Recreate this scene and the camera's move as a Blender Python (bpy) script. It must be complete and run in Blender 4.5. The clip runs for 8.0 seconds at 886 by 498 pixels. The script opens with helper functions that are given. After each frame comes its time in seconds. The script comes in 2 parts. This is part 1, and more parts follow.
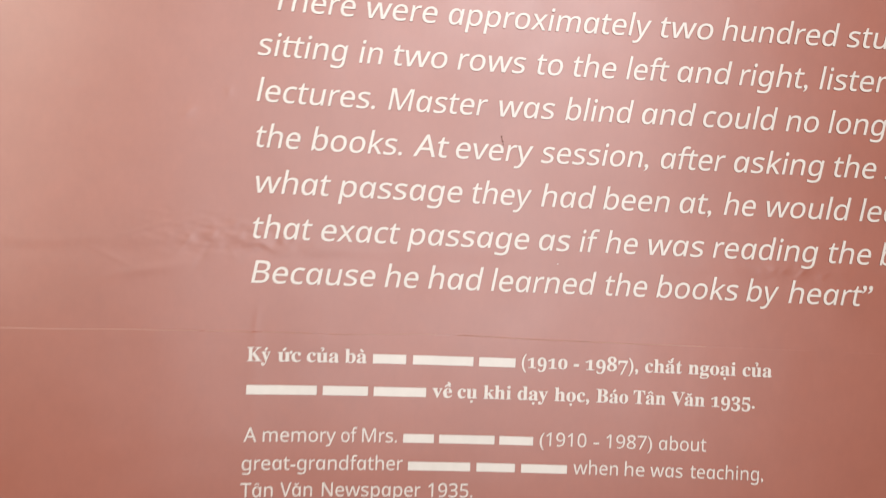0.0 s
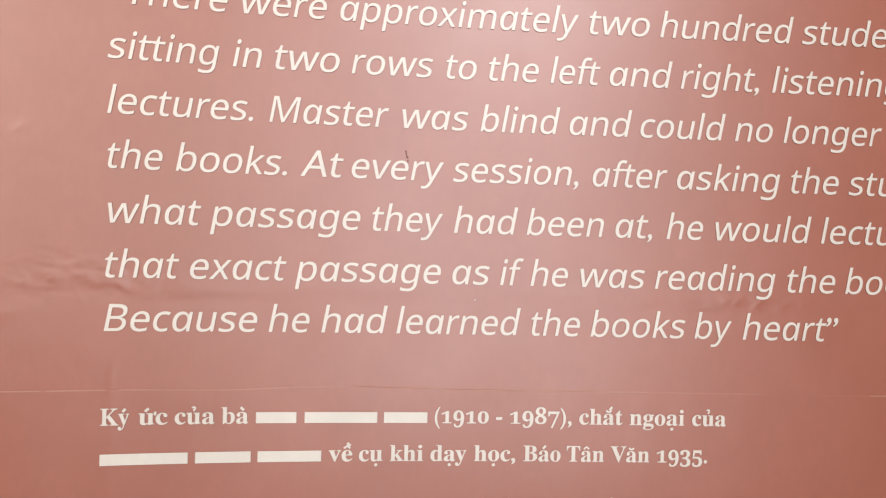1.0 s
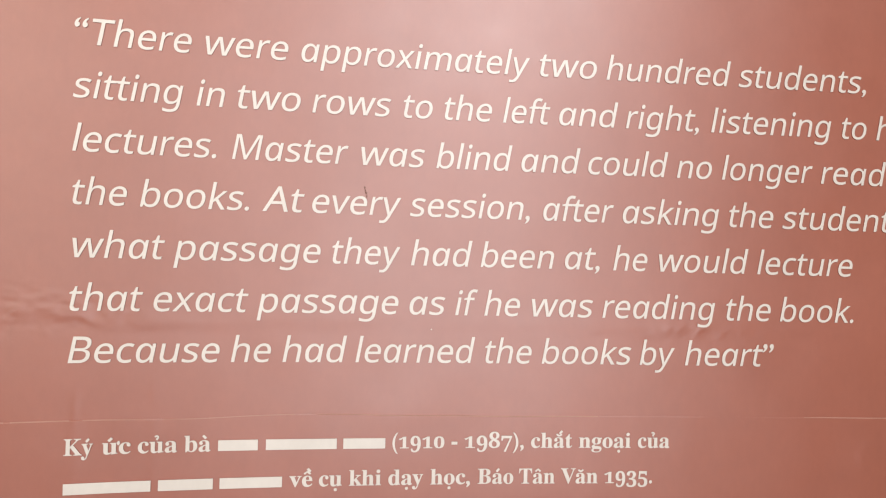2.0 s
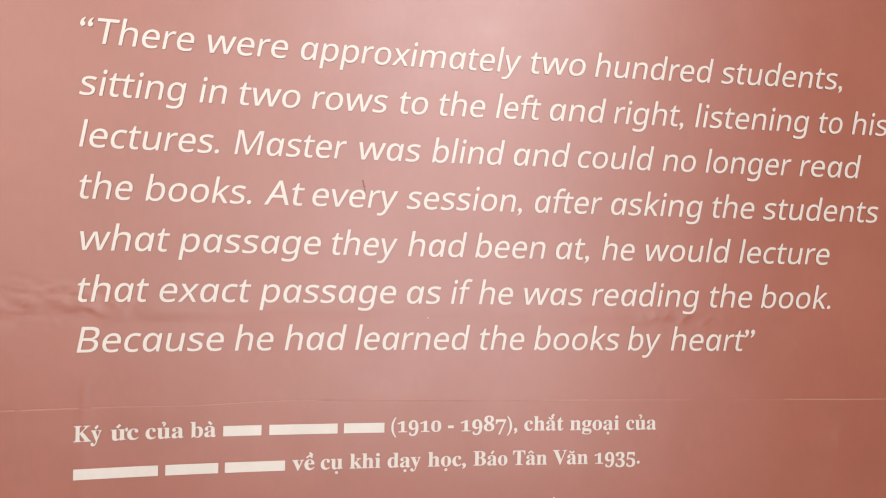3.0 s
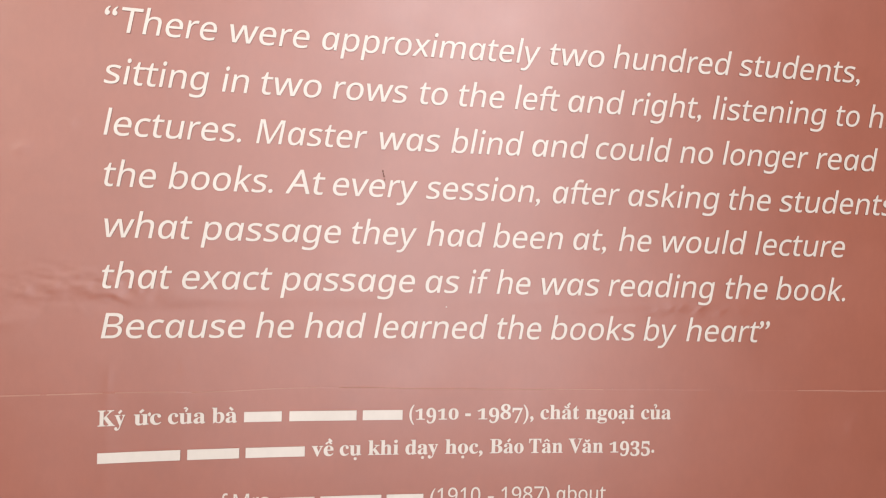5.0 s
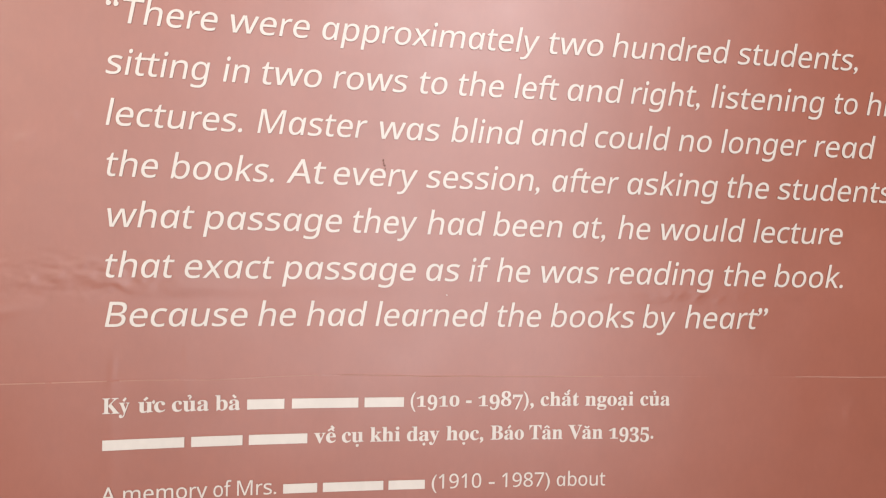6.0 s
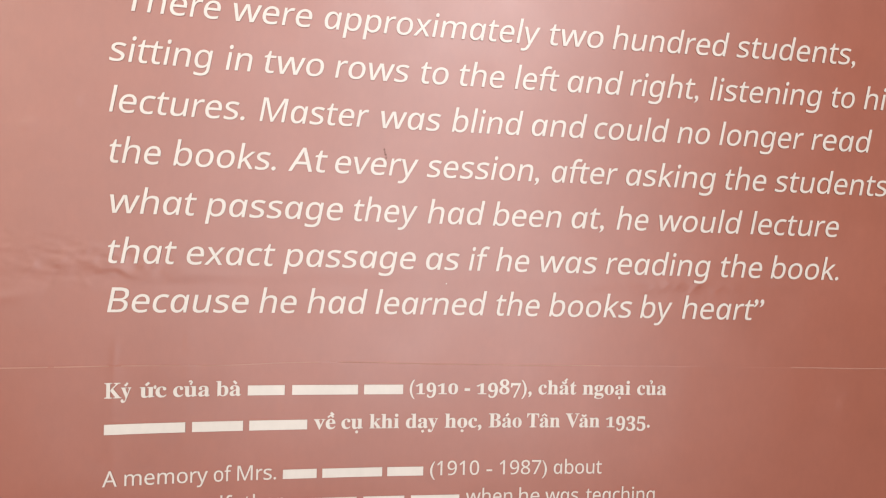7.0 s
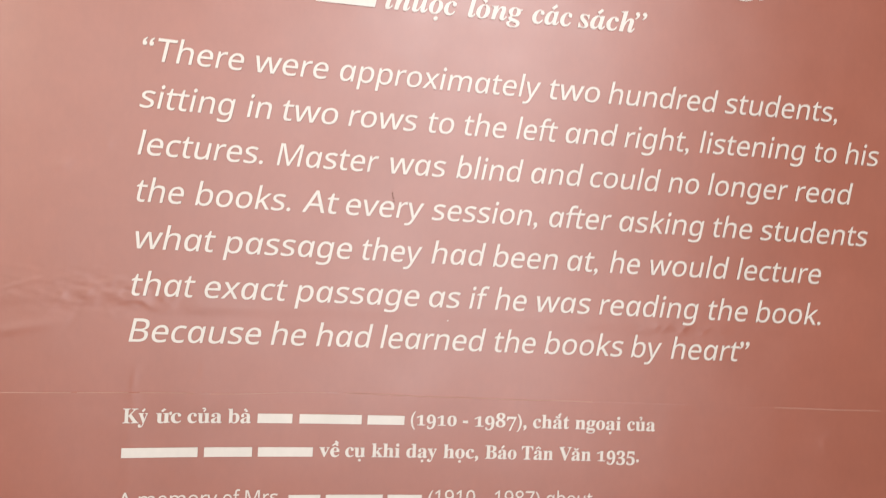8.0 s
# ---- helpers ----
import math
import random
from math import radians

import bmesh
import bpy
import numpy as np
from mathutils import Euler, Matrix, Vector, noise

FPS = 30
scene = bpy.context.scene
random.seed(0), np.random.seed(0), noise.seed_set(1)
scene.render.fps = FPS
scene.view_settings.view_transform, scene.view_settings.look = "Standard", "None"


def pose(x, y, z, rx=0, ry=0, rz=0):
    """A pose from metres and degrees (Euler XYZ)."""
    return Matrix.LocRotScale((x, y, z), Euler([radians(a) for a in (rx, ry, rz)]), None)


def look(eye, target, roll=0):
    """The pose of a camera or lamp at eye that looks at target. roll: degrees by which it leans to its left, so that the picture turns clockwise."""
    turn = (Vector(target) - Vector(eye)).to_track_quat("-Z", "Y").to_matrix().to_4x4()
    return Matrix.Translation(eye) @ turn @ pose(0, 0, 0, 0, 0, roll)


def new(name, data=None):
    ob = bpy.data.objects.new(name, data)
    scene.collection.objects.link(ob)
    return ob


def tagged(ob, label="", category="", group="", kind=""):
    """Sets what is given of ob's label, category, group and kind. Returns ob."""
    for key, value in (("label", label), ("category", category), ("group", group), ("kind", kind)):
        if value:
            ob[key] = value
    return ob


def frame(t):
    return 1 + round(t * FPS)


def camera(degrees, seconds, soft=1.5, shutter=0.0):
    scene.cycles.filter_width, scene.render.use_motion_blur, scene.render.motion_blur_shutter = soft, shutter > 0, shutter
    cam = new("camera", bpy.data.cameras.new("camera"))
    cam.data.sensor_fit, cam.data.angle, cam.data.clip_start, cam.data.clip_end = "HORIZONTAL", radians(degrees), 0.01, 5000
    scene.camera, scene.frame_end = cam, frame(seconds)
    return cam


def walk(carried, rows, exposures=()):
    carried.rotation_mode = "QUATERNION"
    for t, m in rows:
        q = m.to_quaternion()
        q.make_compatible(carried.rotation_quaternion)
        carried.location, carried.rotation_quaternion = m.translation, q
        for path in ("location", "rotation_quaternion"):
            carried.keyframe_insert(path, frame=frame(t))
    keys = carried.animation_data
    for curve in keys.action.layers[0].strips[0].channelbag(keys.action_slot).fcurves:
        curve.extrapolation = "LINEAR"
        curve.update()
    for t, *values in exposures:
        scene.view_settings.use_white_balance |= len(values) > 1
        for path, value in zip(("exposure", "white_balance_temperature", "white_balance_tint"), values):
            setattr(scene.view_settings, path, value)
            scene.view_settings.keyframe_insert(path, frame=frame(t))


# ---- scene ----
# Camera: hand-held, about two thirds of a metre from a printed wall graphic.
cam = camera(67.21, 8.0, soft=1.2, shutter=0.18)
ROWS = [  # seconds, place, yaw, pitch, roll
    (0.0, 0.1665, -0.6868, 1.4521, -2.05, -0.98, 2.52),
    (0.2, 0.1847, -0.6294, 1.4798, -2.31, -0.62, 1.28),
    (0.3, 0.2007, -0.6202, 1.4811, -1.62, 0.50, 1.18),
    (0.5, 0.2105, -0.5974, 1.4742, -2.72, -0.74, 1.57),
    (1.0, 0.2413, -0.5864, 1.4767, -3.87, -0.25, 1.56),
    (1.5, 0.2570, -0.5890, 1.4845, -5.45, 0.43, 1.28),
    (1.7, 0.2569, -0.5971, 1.4925, -5.79, 0.43, 1.46),
    (2.8, 0.2446, -0.6395, 1.5044, -6.74, 0.20, 1.20),
    (3.0, 0.2445, -0.6358, 1.4962, -7.10, -0.01, 1.21),
    (3.5, 0.2468, -0.6389, 1.5053, -7.74, 0.13, 1.30),
    (4.0, 0.2468, -0.6445, 1.5022, -7.69, -0.20, 1.49),
    (4.5, 0.2312, -0.6406, 1.4966, -6.83, -0.44, 1.90),
    (4.7, 0.2290, -0.6389, 1.4927, -6.93, -0.54, 1.69),
    (5.8, 0.2297, -0.6434, 1.4925, -6.68, -0.72, 1.41),
    (6.0, 0.2287, -0.6443, 1.4878, -6.83, -1.16, 1.37),
    (6.5, 0.2287, -0.6477, 1.4823, -6.64, -1.26, 1.35),
    (7.0, 0.2264, -0.6497, 1.4802, -7.01, -1.42, 1.79),
    (7.5, 0.2243, -0.6500, 1.4778, -7.13, -1.31, 1.95),
    (7.7, 0.2200, -0.6510, 1.4844, -7.07, -1.54, 2.42),
    (7.8, 0.2097, -0.6590, 1.4806, -7.18, -0.62, 2.45),
    (7.9, 0.2054, -0.6726, 1.4866, -7.62, -0.05, 2.42),
    (8.0, 0.2205, -0.6889, 1.4987, -6.72, 0.45, 3.08),
]
walk(cam, [(t, pose(x, y, z, 90 + pitch, 0, yaw) @ pose(0, 0, 0, 0, 0, roll)) for t, x, y, z, yaw, pitch, roll in ROWS],
     [(0.0, 0.04, 6400, 8), (1.5, 0.04, 6400, 6.5), (3.5, 0.02, 6550, 11), (4.7, 0.03, 6530, 11), (6.5, 0.01, 6520, 10), (7.5, 0.05, 6480, 8), (8.0, 0.05, 6450, 7.5)])

# ---- light ----
world = bpy.data.worlds.new("room_air")
world.use_nodes = True
world.node_tree.nodes["Background"].inputs["Color"].default_value = (1.0, 0.93, 0.88, 1)
world.node_tree.nodes["Background"].inputs["Strength"].default_value = 0.0
scene.world = world


def area_lamp(name, eye, target, sx, sy, watts, colour, label, category):
    data = bpy.data.lights.new(name, "AREA")
    data.shape, data.size, data.size_y, data.energy, data.color = "RECTANGLE", sx, sy, watts, colour
    ob = new(name, data)
    ob.matrix_world = look(eye, target)
    return tagged(ob, label, category)


WARM, DAY = (1.0, 0.90, 0.78), (0.985, 0.985, 1.02)
# daylight in the two unseen window openings behind the camera
area_lamp("unseen_window_light", (0.66, -2.36, 1.68), (0.66, 0.0, 1.68), 1.44, 2.40, 47, DAY, "daylight in the tall window opening", "daylight")
# the high opening is made up, to brighten the graphic's left side
area_lamp("unseen_window_light", (-1.20, -2.36, 2.0), (-1.20, 0.0, 2.0), 1.0, 1.8, 25, (0.97, 1.0, 0.93), "added fill light in an unseen high window opening", "daylight")
# unseen fill, added to lift and warm the upper left
area_lamp("left_fill", (-0.58, -1.0, 2.1), (-0.3, 0.0, 1.5), 0.16, 0.16, 3.3, WARM, "small warm fill light, unseen, aimed at the wall graphic", "lamp")
area_lamp("ceiling_lamp", (0.72, -2.1, 2.72), (0.3, 0.0, 1.5), 0.3, 0.3, 13, DAY, "white ceiling light aimed at the wall graphic", "lamp")

# ---- surface of the graphic: u along the wall, z up ----
ZO = 1.10            # height of the zero line of the lettering
SEAM = ZO + 0.2508   # where the lower sheet laps over the upper one


def bow(u):
    """Depth of the gently curved wall face."""
    def q(v):
        return -0.0985 * (v - 0.35) ** 2 + 0.1574 * (v - 0.35) ** 3

    def d(v):
        return 2 * -0.0985 * (v - 0.35) + 3 * 0.1574 * (v - 0.35) ** 2
    if u < -0.05:
        return q(-0.05) + d(-0.05) * (u + 0.05)
    if u > 0.85:
        return q(0.85) + d(0.85) * (u - 0.85)
    return q(u)


def hump(x, middle, width):
    return math.exp(-((x - middle) / width) ** 2)


def seam_z(u):
    return SEAM + 0.0022 * hump(u, 0.2, 0.07) - 0.0008 * hump(u, 0.09, 0.04) + 0.0006 * noise.noise((u * 14, 3.1, 0))


TUCKS = (  # place, height, lean, half width, half length, depth of the short tucks by the crease
    (-0.060, 0.338, 0.7, 0.0026, 0.013, 0.00023), (-0.046, 0.322, 0.5, 0.0030, 0.011, -0.00020), (-0.035, 0.345, 1.1, 0.0024, 0.009, 0.00020),
    (-0.095, 0.350, 2.6, 0.0050, 0.008, 0.00020), (-0.018, 0.330, -0.6, 0.0032, 0.010, 0.00016), (0.012, 0.333, 1.6, 0.0036, 0.008, -0.00023),
    (0.030, 0.327, 2.2, 0.0045, 0.006, 0.00020), (-0.130, 0.322, -2.0, 0.0045, 0.010, 0.00018), (0.545, 0.330, 0.9, 0.0026, 0.009, 0.00010),
    (0.556, 0.323, 1.3, 0.0030, 0.008, -0.00006), (0.590, 0.329, 1.8, 0.0036, 0.007, 0.00008), (0.470, 0.331, 3.0, 0.0060, 0.005, 0.00013),
)


def relief(u, z):
    """How far the vinyl stands off the wall towards the room: blisters, creases and slack."""
    v = z - ZO
    n = noise.noise
    h = 0.00035 * n((u * 7, 0.3, v * 9)) + 0.00014 * n((u * 22, 5.3, v * 34))
    h += 0.00003 * n((u * 90, 1.3, v * 110))
    # crumpled patches where the film was pressed down badly
    patch = hump(u, 0.02, 0.05) * hump(v, 0.345, 0.014) + 0.6 * hump(u, -0.05, 0.05) * hump(v, 0.35, 0.02) + 0.4 * hump(u, 0.56, 0.07) * hump(v, 0.333, 0.010)
    h += 0.00052 * patch * (0.45 - abs(n((u * 60 + v * 50, 4.4, v * 120))) * 1.6 + 0.5 * n((u * 150, 6.1, v * 220 - u * 80)))
    # the long soft crease under the sixth line
    zc = 0.336 + 0.006 * n((u * 9, 8.8, 0)) + 0.008 * hump(u, -0.03, 0.06)
    strength = 0.45 + 0.9 * hump(u, 0.03, 0.09) + 0.75 * hump(u, 0.54, 0.10)
    h += 0.00030 * strength * (hump(v, zc, 0.006) - 0.7 * hump(v, zc - 0.011, 0.007)) * (0.7 + 1.3 * n((u * 34, 2.2, v * 60)))
    h += 0.00035 * hump(u, -0.012, 0.022) * hump(v, 0.357 - 14 * (u + 0.012) ** 2, 0.0035)
    h += 0.00024 * hump(u, 0.566, 0.007) * hump(v, 0.331 + 0.9 * (u - 0.566), 0.003)
    # short upright tucks over the lap, and small blisters
    h += 0.00022 * hump(u - 0.1 * (v - 0.264), 0.0083, 0.0025) * hump(v, 0.262, 0.012)
    h += 0.00015 * hump(u, 0.0697, 0.002) * hump(v, 0.274, 0.010)
    h += 0.0007 * hump(u, -0.0634, 0.006) * hump(v, 0.4633 + 0.4 * (u + 0.0634), 0.003)
    h += 0.0006 * hump(u, -0.026, 0.003) * hump(v, 0.4858, 0.0025)
    h += 0.0005 * hump(u, -0.1603, 0.010) * hump(v, 0.4805, 0.002)
    h += 0.0006 * hump(u + 0.2 * (v - 0.2109), 0.7352, 0.003) * hump(v, 0.2109, 0.007) + 0.0004 * hump(u, 0.741, 0.004) * hump(v, 0.222, 0.004)
    h += 0.0005 * hump(u, -0.09, 0.03) * hump(v, 0.31 + 0.2 * (u + 0.09), 0.005)
    # crumple lines running into the crease, and a few more small blisters
    for a, b, lean, wide, long, high in TUCKS:
        h += high * hump(u - lean * (v - b), a, wide) * hump(v, b, long)
    h += 0.0004 * hump(u, 0.162, 0.004) * hump(v, 0.5570, 0.002) + 0.0005 * hump(u, 0.800, 0.006) * hump(v, 0.331, 0.004)
    return h


def lap(u):
    """How far the lower sheet's upper edge stands proud."""
    return max(0.00002, 0.00006 + 0.00060 * hump(u, 0.33, 0.13) + 0.00055 * hump(u, 0.735, 0.055) + 0.00055 * hump(u, -0.02, 0.09) + 0.00028 * noise.noise((u * 26, 9.1, 0)) + 0.0002 * hump(u, 0.0083, 0.006) + 0.00014 * hump(u, 0.071, 0.005))


def front(u, z):
    """Depth of the vinyl's face."""
    y = bow(u) - 0.0015 - relief(u, z)
    below = seam_z(u) - z
    if below > 0:
        y -= lap(u) * min(1.0, below / 0.0008) * (0.35 + 0.65 * math.exp(-below / 0.03))
    return y


# ---- materials ----
def material(name, roughness=0.5):
    m = bpy.data.materials.new(name)
    m.use_nodes = True
    nt = m.node_tree
    b = nt.nodes["Principled BSDF"]
    b.inputs["Roughness"].default_value = roughness
    return m, nt, b


def noise_node(nt, scale, detail=4.0, rough=0.55, stretch=(1, 1, 1)):
    co = nt.nodes.new("ShaderNodeTexCoord")
    mp = nt.nodes.new("ShaderNodeMapping")
    mp.inputs["Scale"].default_value = stretch
    nz = nt.nodes.new("ShaderNodeTexNoise")
    nz.inputs["Scale"].default_value, nz.inputs["Detail"].default_value, nz.inputs["Roughness"].default_value = scale, detail, rough
    nt.links.new(co.outputs["Object"], mp.inputs["Vector"])
    nt.links.new(mp.outputs["Vector"], nz.inputs["Vector"])
    return nz.outputs["Fac"]


def ramp(nt, fac, low, high, a=0.3, b=0.7):
    r = nt.nodes.new("ShaderNodeValToRGB")
    r.color_ramp.elements[0].position, r.color_ramp.elements[0].color = a, (*low, 1)
    r.color_ramp.elements[1].position, r.color_ramp.elements[1].color = b, (*high, 1)
    nt.links.new(fac, r.inputs["Fac"])
    return r.outputs["Color"]


def mixed(nt, fac, a, b, mode="MULTIPLY"):
    x = nt.nodes.new("ShaderNodeMix")
    x.data_type, x.blend_type = "RGBA", mode
    x.inputs["Factor"].default_value = fac
    nt.links.new(a, x.inputs["A"])
    nt.links.new(b, x.inputs["B"])
    return x.outputs["Result"]


def bumped(nt, b, fac, strength, distance):
    bp = nt.nodes.new("ShaderNodeBump")
    bp.inputs["Strength"].default_value, bp.inputs["Distance"].default_value = strength, distance
    nt.links.new(fac, bp.inputs["Height"])
    nt.links.new(bp.outputs["Normal"], b.inputs["Normal"])


def vinyl(name, low, high, rough_low, rough_high, shine=0.5):
    m, nt, b = material(name)
    b.inputs["Specular IOR Level"].default_value = shine
    tone = ramp(nt, noise_node(nt, 5.0, 5.0), low, high)
    fine = ramp(nt, noise_node(nt, 160.0, 3.0, 0.6, (1, 1, 0.5)), (0.95, 0.95, 0.95), (1.0, 1.0, 1.0))
    middle = ramp(nt, noise_node(nt, 28.0, 4.0, 0.6), (0.94, 0.935, 0.93), (1.0, 1.0, 1.0))
    nt.links.new(mixed(nt, 1.0, mixed(nt, 1.0, tone, middle), fine), b.inputs["Base Color"])
    gloss = ramp(nt, noise_node(nt, 9.0, 6.0, 0.65), (rough_low,) * 3, (rough_high,) * 3)
    nt.links.new(gloss, b.inputs["Roughness"])
    bumped(nt, b, noise_node(nt, 700.0, 2.0), 0.12, 0.0003)
    return m


terracotta = vinyl("printed_terracotta_vinyl", (0.316, 0.091, 0.053), (0.345, 0.101, 0.060), 0.34, 0.41, 1.0)
cream = vinyl("cream_print", (0.65, 0.562, 0.492), (0.69, 0.598, 0.525), 0.38, 0.43, 1.0)
pale_core = vinyl("pale_vinyl_core", (0.36, 0.155, 0.11), (0.47, 0.245, 0.185), 0.45, 0.55)
speck_brown = vinyl("dark_brown_dirt", (0.15, 0.055, 0.035), (0.22, 0.09, 0.06), 0.7, 0.8)
plaster = vinyl("off_white_plaster", (0.42, 0.39, 0.35), (0.48, 0.45, 0.41), 0.8, 0.9)
floor_tone = vinyl("dark_unseen_floor", (0.065, 0.055, 0.045), (0.09, 0.078, 0.065), 0.45, 0.55)


# ---- builders ----
def mesh_part(name, verts, faces, mat, parent=None, label="", smooth=False):
    me = bpy.data.meshes.new(name)
    me.from_pydata(verts, [], faces)
    me.materials.append(mat)
    if smooth:
        me.shade_smooth()
    me.update()
    ob = new(name, me)
    ob.parent = parent
    return tagged(ob, label)


def box(name, lo, hi, mat, kind="structure", label="", category=""):
    bm = bmesh.new()
    bmesh.ops.create_cube(bm, size=1)
    for v in bm.verts:
        v.co = Vector([lo[i] + (v.co[i] + 0.5) * (hi[i] - lo[i]) for i in range(3)])
    me = bpy.data.meshes.new(name)
    bm.to_mesh(me)
    bm.free()
    me.materials.append(mat)
    return tagged(new(name, me), label, category, "", kind)


# ---- the room: unseen, made up to close the place ----
X0, X1, YB, H = -2.2, 2.6, -2.4, 3.0
WX0, WX1, WZ0, WZ1 = -0.06, 1.38, 0.48, 2.88
# made-up opening that holds the left fill light
NX0, NX1, NZ0, NZ1 = -1.70, -0.70, 1.10, 2.90
# dark tone chosen to cut light bounced onto the graphic's lower part
box("floor", (X0, YB, -0.1), (X1, 0.4, 0.0), floor_tone, label="unseen floor, kept dark to cut bounce light", category="floor")
box("ceiling", (X0, YB, H), (X1, 0.4, H + 0.1), plaster, label="plain beige ceiling", category="ceiling")
box("wall_west", (X0 - 0.12, YB, 0.0), (X0, 0.4, H), plaster, label="plain beige plaster side wall", category="wall")
box("wall_east", (X1, YB, 0.0), (X1 + 0.12, 0.4, H), plaster, label="plain beige plaster side wall", category="wall")
south = tagged(new("wall_south"), "plain beige plaster wall, unseen, opened twice for the window lights", "wall", "", "structure")


def pier(lo, hi):
    ob = box("wall_panel", lo, hi, plaster, "")
    ob.parent = south


pier((X0, YB - 0.15, 0.0), (NX0, YB, H))
pier((NX0, YB - 0.15, 0.0), (NX1, YB, NZ0))
pier((NX0, YB - 0.15, NZ1), (NX1, YB, H))
pier((NX1, YB - 0.15, 0.0), (WX0, YB, H))
pier((WX1, YB - 0.15, 0.0), (X1, YB, H))
pier((WX0, YB - 0.15, 0.0), (WX1, YB, WZ0))
pier((WX0, YB - 0.15, WZ1), (WX1, YB, H))


def curved_wall():
    us = [X0 + (X1 - X0) * i / 96 for i in range(97)]
    verts, faces = [], []
    for u in us:
        y = bow(u)
        verts += [(u, y, 0.0), (u, y, H), (u, 0.4, H), (u, 0.4, 0.0)]
    for i in range(96):
        a, b = 4 * i, 4 * i + 4
        faces += [(a, b, b + 1, a + 1), (a + 1, b + 1, b + 2, a + 2), (a + 2, b + 2, b + 3, a + 3), (a + 3, b + 3, b, a)]
    faces += [(0, 1, 2, 3), (4 * 96 + 3, 4 * 96 + 2, 4 * 96 + 1, 4 * 96)]
    wall = mesh_part("wall_north", verts, faces, plaster)
    return tagged(wall, "gently curved plaster wall behind the printed graphic", "wall", "", "structure")


curved_wall()

# ---- the wall graphic ----
graphic = tagged(new("wall_graphic"), "terracotta printed vinyl wall graphic with cream lettering, slightly creased", "wall graphic")
graphic.location = (0, 0, 0)
U0, U1, Z0, Z1 = -0.95, 1.55, 0.35, 2.45


def steps(lo, a, b, hi, fine, coarse, closer=()):
    """Grid lines from lo to hi: fine between a and b, half as far apart in the ranges of closer."""
    out, x = [], lo
    while x < hi - 1e-6:
        out.append(x)
        half = any(c <= x < d for c, d in closer)
        x += fine / 2 if half else fine if a <= x < b else coarse
    return out + [hi]


def sheet(upper):
    us = steps(U0, -0.30, 0.92, U1, 0.004, 0.05, ((-0.15, 0.07), (0.45, 0.63)))
    if upper:
        rel = steps(0.0, 0.0, 0.50, Z1 - SEAM, 0.0035, 0.05, ((0.048, 0.120),))
    else:
        rel = [0.0, -0.0004, -0.0008, -0.0013, -0.002] + [-r for r in steps(0.0035, 0.0, 0.22, SEAM - Z0, 0.0035, 0.05)]
    verts, faces = [], []
    for u in us:
        s = seam_z(u)
        for r in rel:
            z = s + r + (1e-5 if upper else 0.0)
            verts.append((u, front(u, z), z))
    n = len(rel)
    for i in range(len(us) - 1):
        for j in range(n - 1):
            a, b = i * n + j, (i + 1) * n + j
            faces.append((a, b, b + 1, a + 1) if upper else (a, a + 1, b + 1, b))
    ob = mesh_part("vinyl_sheet", verts, faces, terracotta, graphic, "terracotta vinyl sheet with a soft sheen", True)
    bm = bmesh.new()
    bm.from_mesh(ob.data)
    for e in bm.edges:
        e.smooth = not e.is_boundary
    bm.to_mesh(ob.data)
    bm.free()
    thick = ob.modifiers.new("thickness", "SOLIDIFY")
    thick.thickness, thick.offset = 0.0004, -1
    return ob


sheet(True)
sheet(False)

def cut_edge(a, b):
    """The pale cut edge of the lower sheet where it stands off the upper one."""
    n = max(4, int((b - a) / 0.003))
    verts, faces = [], []
    for i in range(n + 1):
        u = a + (b - a) * i / n
        fade = min(1.0, 4.0 * min(i, n - i) / n)
        tall = (0.00012 + 0.00036 * abs(noise.noise((u * 45, 2.7, 0)))) * (0.1 + 0.9 * fade)
        s = seam_z(u)
        verts += [(u, front(u, s - 0.0008) - 0.0002, s - 0.0008), (u, front(u, s - 0.0008) - 0.0001, s - 0.0008 + tall), (u, front(u, s) + 0.0001, s + 0.0002)]
    for i in range(n):
        k = 3 * i
        faces += [(k, k + 3, k + 4, k + 1), (k + 1, k + 4, k + 5, k + 2)]
    return mesh_part("cut_edge", verts, faces, pale_core, graphic, "pale cut edge of the vinyl", True)


for a, b in ((-0.30, -0.045), (-0.04, 0.004), (0.014, 0.064), (0.078, 0.19), (0.21, 0.47), (0.675, 0.80)):
    cut_edge(a, b)

# ---- lettering ----
# RAISED: letters stand off the vinyl to give a dark outline
UPRIGHT, SLANT, RAISED = 0.2126, 0.170, 0.0009
STYLES = {  # first code points of capitals, small letters and figures; lean to take out; weight
    "sans": (0x1D5A0, 0x1D5BA, 0x1D7E2, 0.0, 0.002),
    "mark": (0x1D5A0, 0x1D5BA, 0x1D7E2, 0.0, 0.010),
    "serif": (0x1D400, 0x1D41A, 0x1D7CE, 0.0, 0.004),
    "serif_italic": (0x1D468, 0x1D482, 0x1D7CE, UPRIGHT, 0.004),
}
MARKED = {  # letters that carry marks
    "ý": ("y", "acute"), "ứ": ("u", "horn acute"), "ủ": ("u", "hook"), "à": ("a", "grave"), "ắ": ("a", "breve acute"),
    "ạ": ("a", "dot"), "ề": ("e", "roof grave"), "ụ": ("u", "dot"), "ọ": ("o", "dot"), "á": ("a", "acute"),
    "â": ("a", "roof"), "ă": ("a", "breve"), "ộ": ("o", "roof dot"), "ò": ("o", "grave"),
}
GLYPHS = {}
WIDER = {"T": 1.05, "M": 1.03, "w": 1.04, "s": 1.03, "r": 0.93}


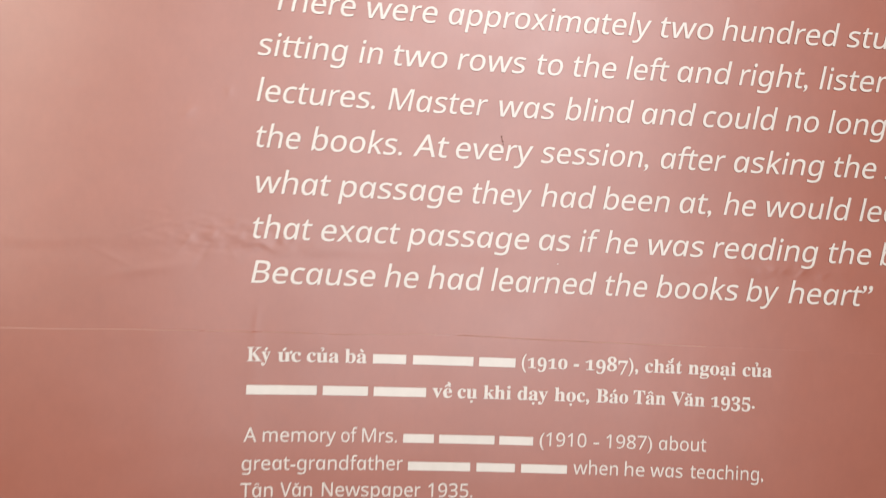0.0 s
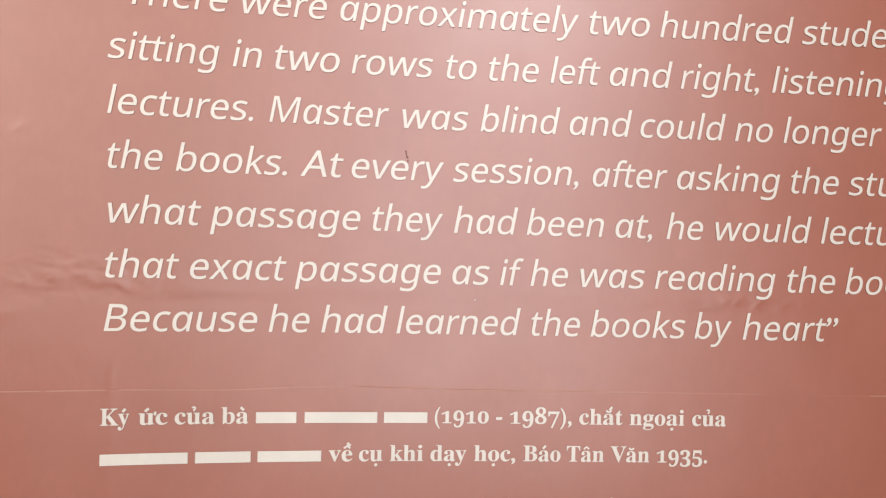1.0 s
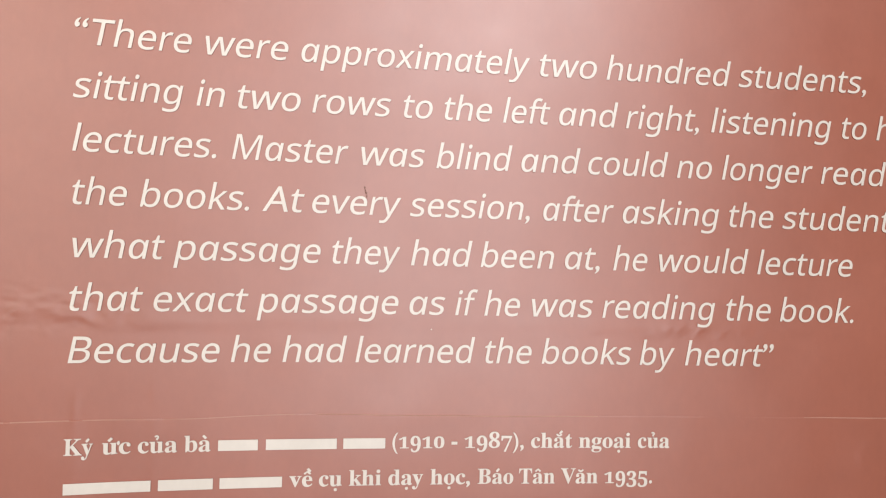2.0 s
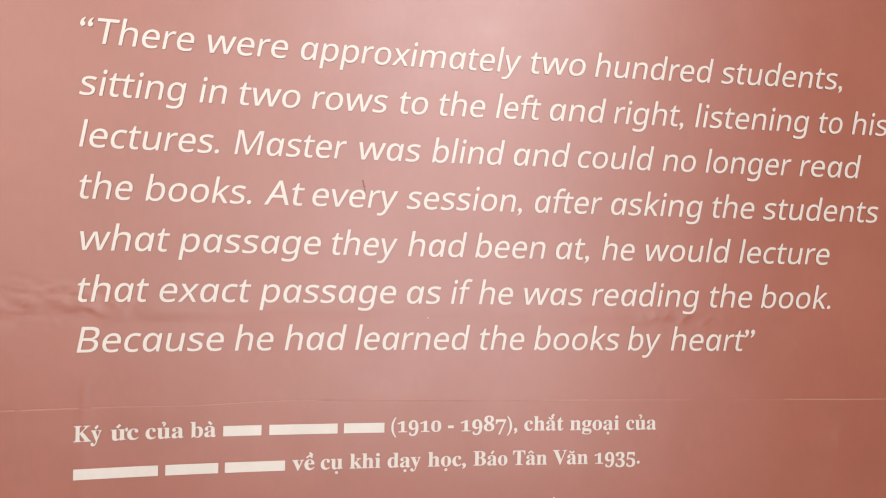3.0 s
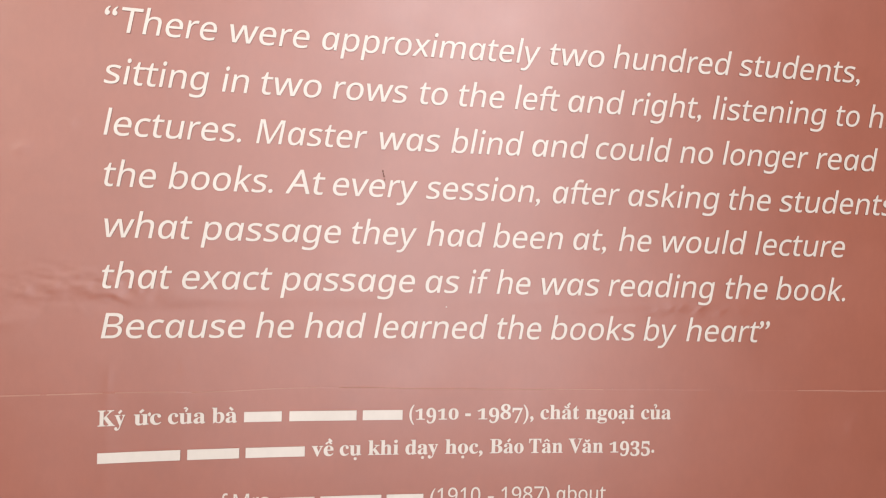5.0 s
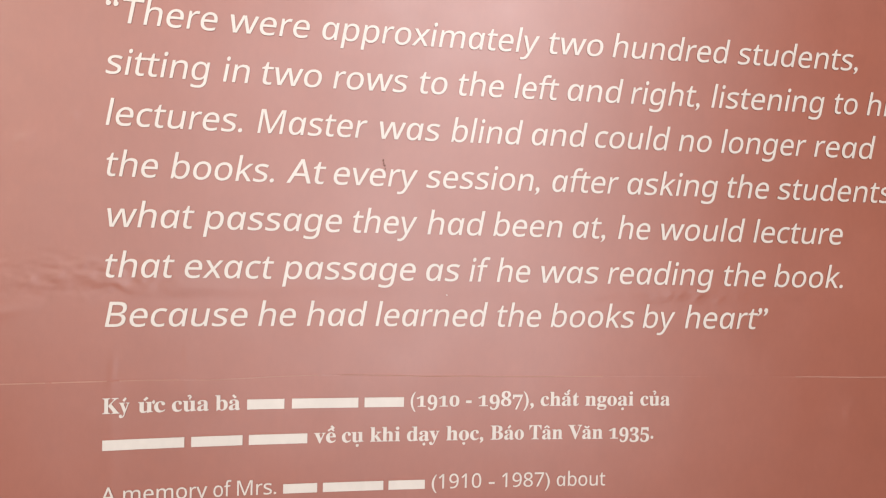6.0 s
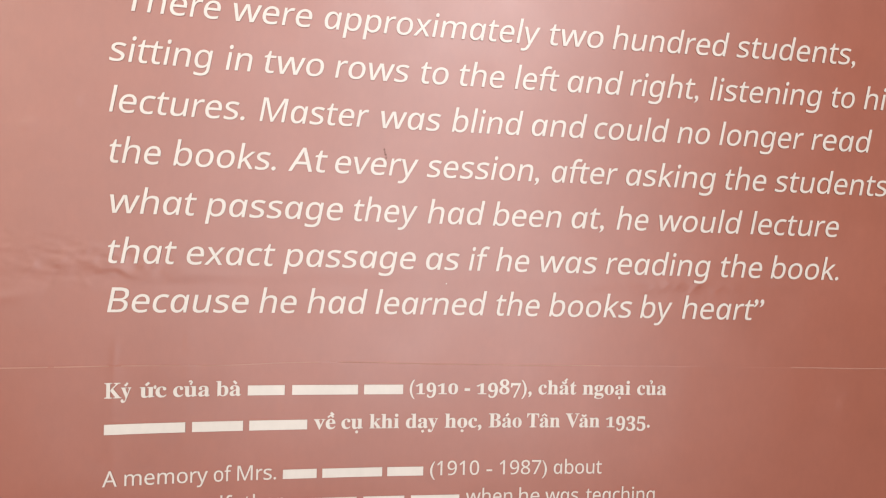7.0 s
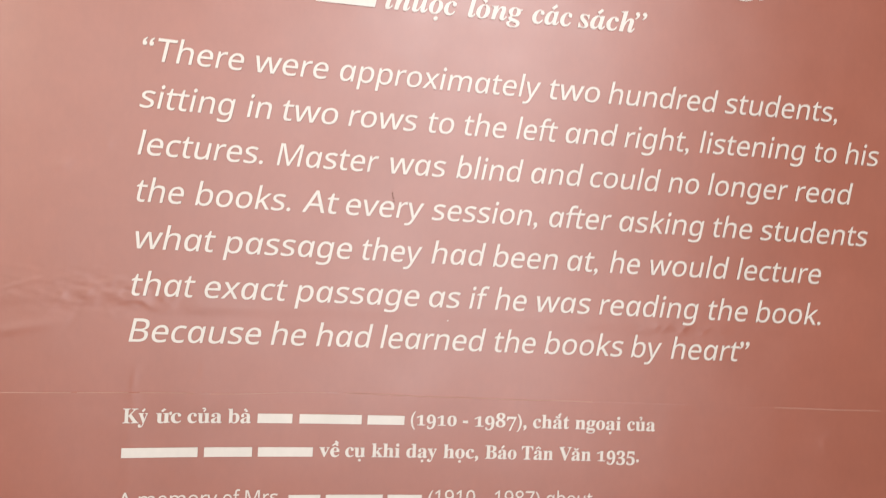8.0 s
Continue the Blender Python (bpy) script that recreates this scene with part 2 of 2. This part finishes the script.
def outline(body, weight):
    """The filled outline of a text in the built-in font, at size 1: points and faces."""
    cu = bpy.data.curves.new("letter", "FONT")
    cu.body, cu.size, cu.resolution_u, cu.offset = body, 1.0, 5, weight
    ob = new("letter", cu)
    me = bpy.data.meshes.new_from_object(ob.evaluated_get(bpy.context.evaluated_depsgraph_get()))
    pts = [(v.co.x, v.co.y) for v in me.vertices]
    faces = [tuple(p.vertices) for p in me.polygons]
    bpy.data.objects.remove(ob)
    bpy.data.curves.remove(cu)
    bpy.data.meshes.remove(me)
    return pts, faces


def area(pts, faces):
    total = 0.0
    for f in faces:
        for i in range(len(f)):
            (x0, y0), (x1, y1) = pts[f[i - 1]], pts[f[i]]
            total += (x0 * y1 - x1 * y0) / 2
    return abs(total)


def coded(ch, style):
    caps, small, figures, lean, weight = STYLES[style]
    if "A" <= ch <= "Z":
        return chr(caps + ord(ch) - 65), lean
    if ch == "a" and style == "sans":  # the one-storey form
        return chr(0x1D622), UPRIGHT
    if "a" <= ch <= "z":
        return chr(small + ord(ch) - 97), lean
    if "0" <= ch <= "9":
        return (chr(figures + ord(ch) - 48), 0.0)
    return ch, 0.0


def glyph(ch, style):
    """Upright points, faces and advance of one letter."""
    if (ch, style) not in GLYPHS:
        code, lean = coded(ch, style)
        weight = -0.0015 if ch == "M" and style == "sans" else STYLES[style][4] + (0.014 if style != "sans" and ch in ".,-" else 0.0)
        ref = coded("l", style)[0]
        pts, faces = outline(code, 0.0)
        thin = area(pts, faces)
        for k in (1.0, 0.9, 1.1, 0.8, 1.2, 0.6, 0.4):
            p, f = outline(code, weight * k)
            if thin * (0.75 if weight < 0 else 1.002) < area(p, f) < thin * (0.998 if weight < 0 else 3.0 if ch in ".,-“”" else 1.25):
                pts, faces = p, f
                break
        advance = max(x for x, y in outline(code + ref, weight)[0]) - max(x for x, y in outline(ref, weight)[0])
        pts = [(x - lean * y, y) for x, y in pts]
        if ch == "a" and style == "sans":  # round on one side, a stem on the other
            lo, hi = min(x for x, y in pts), max(x for x, y in pts)
            pts = [((x - lo) * 1.06 + 0.055, y) for x, y in pts]
            advance = (hi - lo) * 1.06 + 0.135
        if style == "sans":  # lower small letters, taller capitals, some letters wider or narrower
            wide = WIDER.get(ch, 1.0)
            pts = [(x * wide, y * 0.985 if y < 0.54 else 0.5319 + (y - 0.54) * 1.12) for x, y in pts]
            advance *= wide
        GLYPHS[ch, style] = (pts, faces, advance)
    return GLYPHS[ch, style]


def ribbon(points, width):
    """A stroke of even width along points."""
    pts, faces = [], []
    for i, p in enumerate(points):
        a, b = Vector(points[max(0, i - 1)]), Vector(points[min(len(points) - 1, i + 1)])
        d = (b - a).normalized() * width / 2
        pts += [(p[0] - d.y, p[1] + d.x), (p[0] + d.y, p[1] - d.x)]
    for i in range(len(points) - 1):
        k = 2 * i
        faces.append((k, k + 1, k + 3, k + 2))
    return pts, faces


def arc(cx, cy, r, a, b, n=8, squash=1.0):
    return [(cx + r * math.cos(radians(a + (b - a) * i / n)), cy + squash * r * math.sin(radians(a + (b - a) * i / n))) for i in range(n + 1)]


def mark(kind, cx, top, right, w):
    """A mark over, under or beside a letter: a list of strokes."""
    if kind == "acute":
        return [ribbon([(cx - 0.05, top + 0.07), (cx + 0.07, top + 0.20)], w)]
    if kind == "grave":
        return [ribbon([(cx - 0.07, top + 0.20), (cx + 0.05, top + 0.07)], w)]
    if kind == "roof":
        return [ribbon([(cx - 0.12, top + 0.07), (cx, top + 0.17), (cx + 0.12, top + 0.07)], w * 0.8)]
    if kind == "breve":
        return [ribbon(arc(cx, top + 0.17, 0.10, 190, 350), w * 0.8)]
    if kind == "hook":
        return [ribbon(arc(cx, top + 0.18, 0.055, 170, -80) + [(cx + 0.01, top + 0.06)], w * 0.7)]
    if kind == "dot":
        return [ribbon(arc(cx, -0.16, 0.035, 0, 360, 12), 0.069)]
    return [ribbon(arc(right - 0.05, top - 0.005, 0.075, -60, 50), w)]


def set_word(text, style, old_figures=False):
    """Upright points and faces of a word, at size 1."""
    pts, faces, x, before = [], [], 0.0, " "

    def add(p, f):
        k = len(pts)
        pts.extend(p)
        faces.extend(tuple(i + k for i in q) for q in f)
    for ch in text:
        base, marks = MARKED.get(ch, (ch, ""))
        p, f, advance = glyph(base, style)
        if old_figures and ch.isdigit():  # low figures: 0 and 1 small, the others hanging
            if ch in "01":
                p = [(a, b * 0.72) for a, b in p]
            elif ch in "3579":
                p = [(a, b - 0.17) for a, b in p]
        add([(a + x, b) for a, b in p], f)
        if style == "sans" and ch == "t" and before in "tf":  # the crossbar runs through both letters
            add([(a, b) for a in (x - 0.10, x + 0.16) for b in (0.477, 0.530)], [(0, 2, 3, 1)])
        before = ch
        if marks:
            lo, hi = min(a for a, b in p), max(a for a, b in p)
            top = max(b for a, b in p) if base.islower() else 0.7
            w = 0.075 if style == "sans" else 0.10
            cx, shift = (lo + hi) / 2 + x, 0.0
            for kind in marks.split():
                for sp, sf in mark(kind, cx + (0.07 if shift else 0.0), top + shift, hi + x, w):
                    add(sp, sf)
                shift += {"roof": 0.10, "breve": 0.09}.get(kind, 0.0)
        x += advance
    return pts, faces


def lay(parent, name, pts, faces, u0, u1, zb, tall, slant, rise=0.0, droop=0.0):
    """Lays upright points on the vinyl between u0 and u1 (millimetres), on the line zb; tall: metres for one unit of height."""
    lo, hi = min(a for a, b in pts), max(a for a, b in pts)
    wide = (u1 - u0) / 1000 / (hi - lo)
    verts = []
    for a, b in pts:
        u, z = u0 / 1000 + (a - lo) * wide + slant * b * tall, ZO + zb + b * tall
        if droop:  # the lines draw in a little towards their ends
            u -= 0.0008 * max(0.0, (u - 0.5) / 0.28)
        z += rise * max(0.0, 1 - u / 0.45) - droop * max(0.0, (u - 0.45) / 0.33)
        verts.append((u, front(u, z) - RAISED, z))
    # vinyl-coloured rim added down to the vinyl, shaped to darken the letter's outline
    count, once = len(verts), {}
    for f in faces:
        for i in range(len(f)):
            a, b = f[i - 1], f[i]
            if (b, a) in once:
                del once[b, a]
            else:
                once[a, b] = True
    verts += [(x, y + RAISED + 0.0001, z) for x, y, z in verts]
    rim = [(b, a, a + count, b + count) for a, b in once]
    ob = mesh_part(name, verts, list(faces) + rim, cream, parent)
    ob.data.materials.append(terracotta)
    for p in ob.data.polygons[len(faces):]:
        p.material_index = 1
    return ob


def bar(count=6):
    """A plain bar one unit wide and 0.46 high."""
    pts = [(i / count, y) for i in range(count + 1) for y in (0.0, 0.46)]
    return pts, [(2 * i, 2 * i + 2, 2 * i + 3, 2 * i + 1) for i in range(count)]


def text_line(text, zb, ends, style, tall, slant=0.0, label="", old_figures=False, rise=0.0, droop=0.0):
    """One line of lettering; # stands for a word kept as a plain bar; ends: where each word begins and ends, in millimetres."""
    words = text.split()
    line = tagged(new("text_line"), label)
    line.parent = graphic
    for i, w in enumerate(words):
        pts, faces = bar() if w == "#" else set_word(w, style, old_figures)
        lay(line, "bar" if w == "#" else "word", pts, faces, ends[2 * i], ends[2 * i + 1], zb, tall, slant, rise, droop)
    return line


SANS, SERIF, SMALL = 0.0306, 0.0205, 0.0194
quote = "cream sans italic line of the quotation"
L = text_line("There were approximately two hundred students,", 0.5687, [9.6, 90.8, 101.1, 173.1, 185.2, 393.4, 403.1, 458.9, 470.1, 588.4, 600.6, 731.5], "sans", SANS, SLANT, quote, rise=0.0008, droop=0.0011)
lay(L, "opening_quote", *set_word("“", "mark"), -3.6, 6.6, 0.5687, SANS, SLANT, 0.0016)
text_line("sitting in two rows to the left and right, listening to his", 0.5237, [-0.6, 84.0, 97.8, 119.6, 130.0, 185.3, 197.4, 265.6, 276.9, 304.5, 314.6, 359.8, 372.1, 414.1, 424.2, 478.1, 490.1, 561.8, 574.4, 693.4, 704.9, 731.6, 743.8, 782.3], "sans", SANS, SLANT, quote, rise=0.0003, droop=0.0011)
text_line("lectures. Master was blind and could no longer read", 0.4787, [0.3, 115.4, 129.1, 227.7, 239.2, 297.9, 311.0, 377.6, 389.3, 442.6, 453.4, 528.2, 541.4, 574.4, 586.2, 675.2, 686.8, 750.8], "sans", SANS, SLANT, quote, droop=0.0010)
text_line("the books. At every session, after asking the students", 0.4337, [-1.0, 42.1, 54.4, 144.5, 156.2, 190.0, 198.5, 276.8, 287.7, 399.5, 411.3, 477.6, 488.0, 581.3, 591.9, 637.2, 648.2, 773.7], "sans", SANS, SLANT, quote, droop=0.0010)
text_line("what passage they had been at, he would lecture", 0.3887, [-0.2, 72.8, 84.1, 206.5, 216.2, 277.2, 290.0, 342.4, 354.7, 422.0, 433.3, 467.8, 481.2, 512.7, 522.8, 610.5, 624.0, 720.2], "sans", SANS, SLANT, quote, droop=0.0005)
text_line("that exact passage as if he was reading the book.", 0.3437, [-0.8, 56.4, 66.6, 143.8, 155.3, 277.8, 288.5, 320.5, 331.9, 348.9, 359.3, 391.1, 401.0, 460.4, 471.8, 579.6, 591.2, 636.9, 648.2, 723.6], "sans", SANS, SLANT, quote, droop=0.0006)
L = text_line("Because he had learned the books by heart", 0.2998, [1.8, 121.7, 133.1, 165.5, 177.4, 229.8, 242.0, 347.2, 358.6, 403.2, 414.7, 498.6, 509.3, 540.5, 553.7, 628.6], "sans", SANS, SLANT, quote, rise=-0.0005)
lay(L, "closing_quote", *set_word("”", "mark"), 628.3, 639.0, 0.2998, SANS, SLANT)

source = "bold cream serif line naming the source"
text_line("Ký ức của bà # # # (1910 - 1987), chắt ngoại của", 0.2213, [0.8, 23.0, 30.1, 53.0, 58.6, 90.6, 96.2, 118.3, 124.5, 158.2, 165.2, 227.3, 233.2, 271.0, 277.5, 325.2, 331.8, 337.3, 343.9, 399.7, 406.5, 445.8, 452.2, 502.2, 509.2, 540.3], "serif", SERIF, 0.0, source, True)
text_line("# # # về cụ khi dạy học, Báo Tân Văn 1935.", 0.1880, [1.1, 69.7, 75.7, 120.9, 126.6, 180.0, 186.3, 206.7, 212.4, 232.8, 239.2, 268.1, 274.7, 306.3, 313.2, 350.0, 357.1, 390.6, 396.0, 429.9, 435.8, 471.1, 477.6, 524.0], "serif", SERIF, 0.0, source, True)

small = "small cream sans line of the translation"
text_line("A memory of Mrs. # # # (1910 - 1987) about", 0.1407, [0.4, 12.6, 18.8, 90.4, 95.9, 111.7, 116.9, 152.3, 158.6, 190.1, 195.5, 252.9, 257.9, 293.2, 300.0, 349.0, 356.6, 362.4, 369.8, 418.2, 425.3, 475.1], "sans", SMALL, 0.0, small)
text_line("great-grandfather # # # when he was teaching,", 0.1122, [-0.3, 159.2, 164.7, 228.9, 235.4, 275.4, 281.9, 330.0, 336.6, 383.6, 390.7, 411.5, 417.6, 451.7, 459.6, 536.9], "sans", SMALL, 0.0, small)
text_line("Tân Văn Newspaper 1935.", 0.0851, [-0.7, 30.4, 37.6, 69.0, 78.8, 178.6, 186.5, 232.5], "sans", SMALL, 0.0, small)

bold = "bold cream serif italic line above the translation"
L = text_line("# thuộc lòng các sách", 0.6471, [158.0, 217.8, 226.5, 300.1, 312.6, 370.0, 381.6, 424.0, 432.1, 494.5], "serif_italic", 0.0315, SLANT, bold)
text_line("# g,", 0.6985, [430, 598, 606, 642], "serif_italic", 0.0315, SLANT, bold)
lay(L, "closing_quote", *set_word("”", "serif_italic"), 492.0, 505.0, 0.6471, 0.0315, SLANT)


# ---- dirt ----
def speck(u, z, r, tall, mat=None, label="dark brown fly speck"):
    n = 9
    verts = [(u, front(u, ZO + z) - 0.0009, ZO + z)]
    for i in range(n):
        a = 2 * math.pi * i / n
        k = 1 + 0.35 * noise.noise((i * 1.7, u * 900, z * 700))
        x, v = u + r * k * math.cos(a), ZO + z + tall * k * math.sin(a)
        verts.append((x, front(x, v) - 0.0005, v))
    faces = [(0, 1 + i, 1 + (i + 1) % n) for i in range(n)]
    return mesh_part("speck", verts, faces, mat or speck_brown, graphic, label, True)


for du, z, r, tall in ((0.2460, 0.4582, 0.0007, 0.0010), (0.2466, 0.4556, 0.0005, 0.0008), (0.2474, 0.4534, 0.0010, 0.0007), (0.2480, 0.4502, 0.0005, 0.0010)):
    speck(du, z, 1.15 * r, 1.15 * tall)
speck(0.3105, 0.3300, 0.0007, 0.0007, cream, "pale fleck of dust")
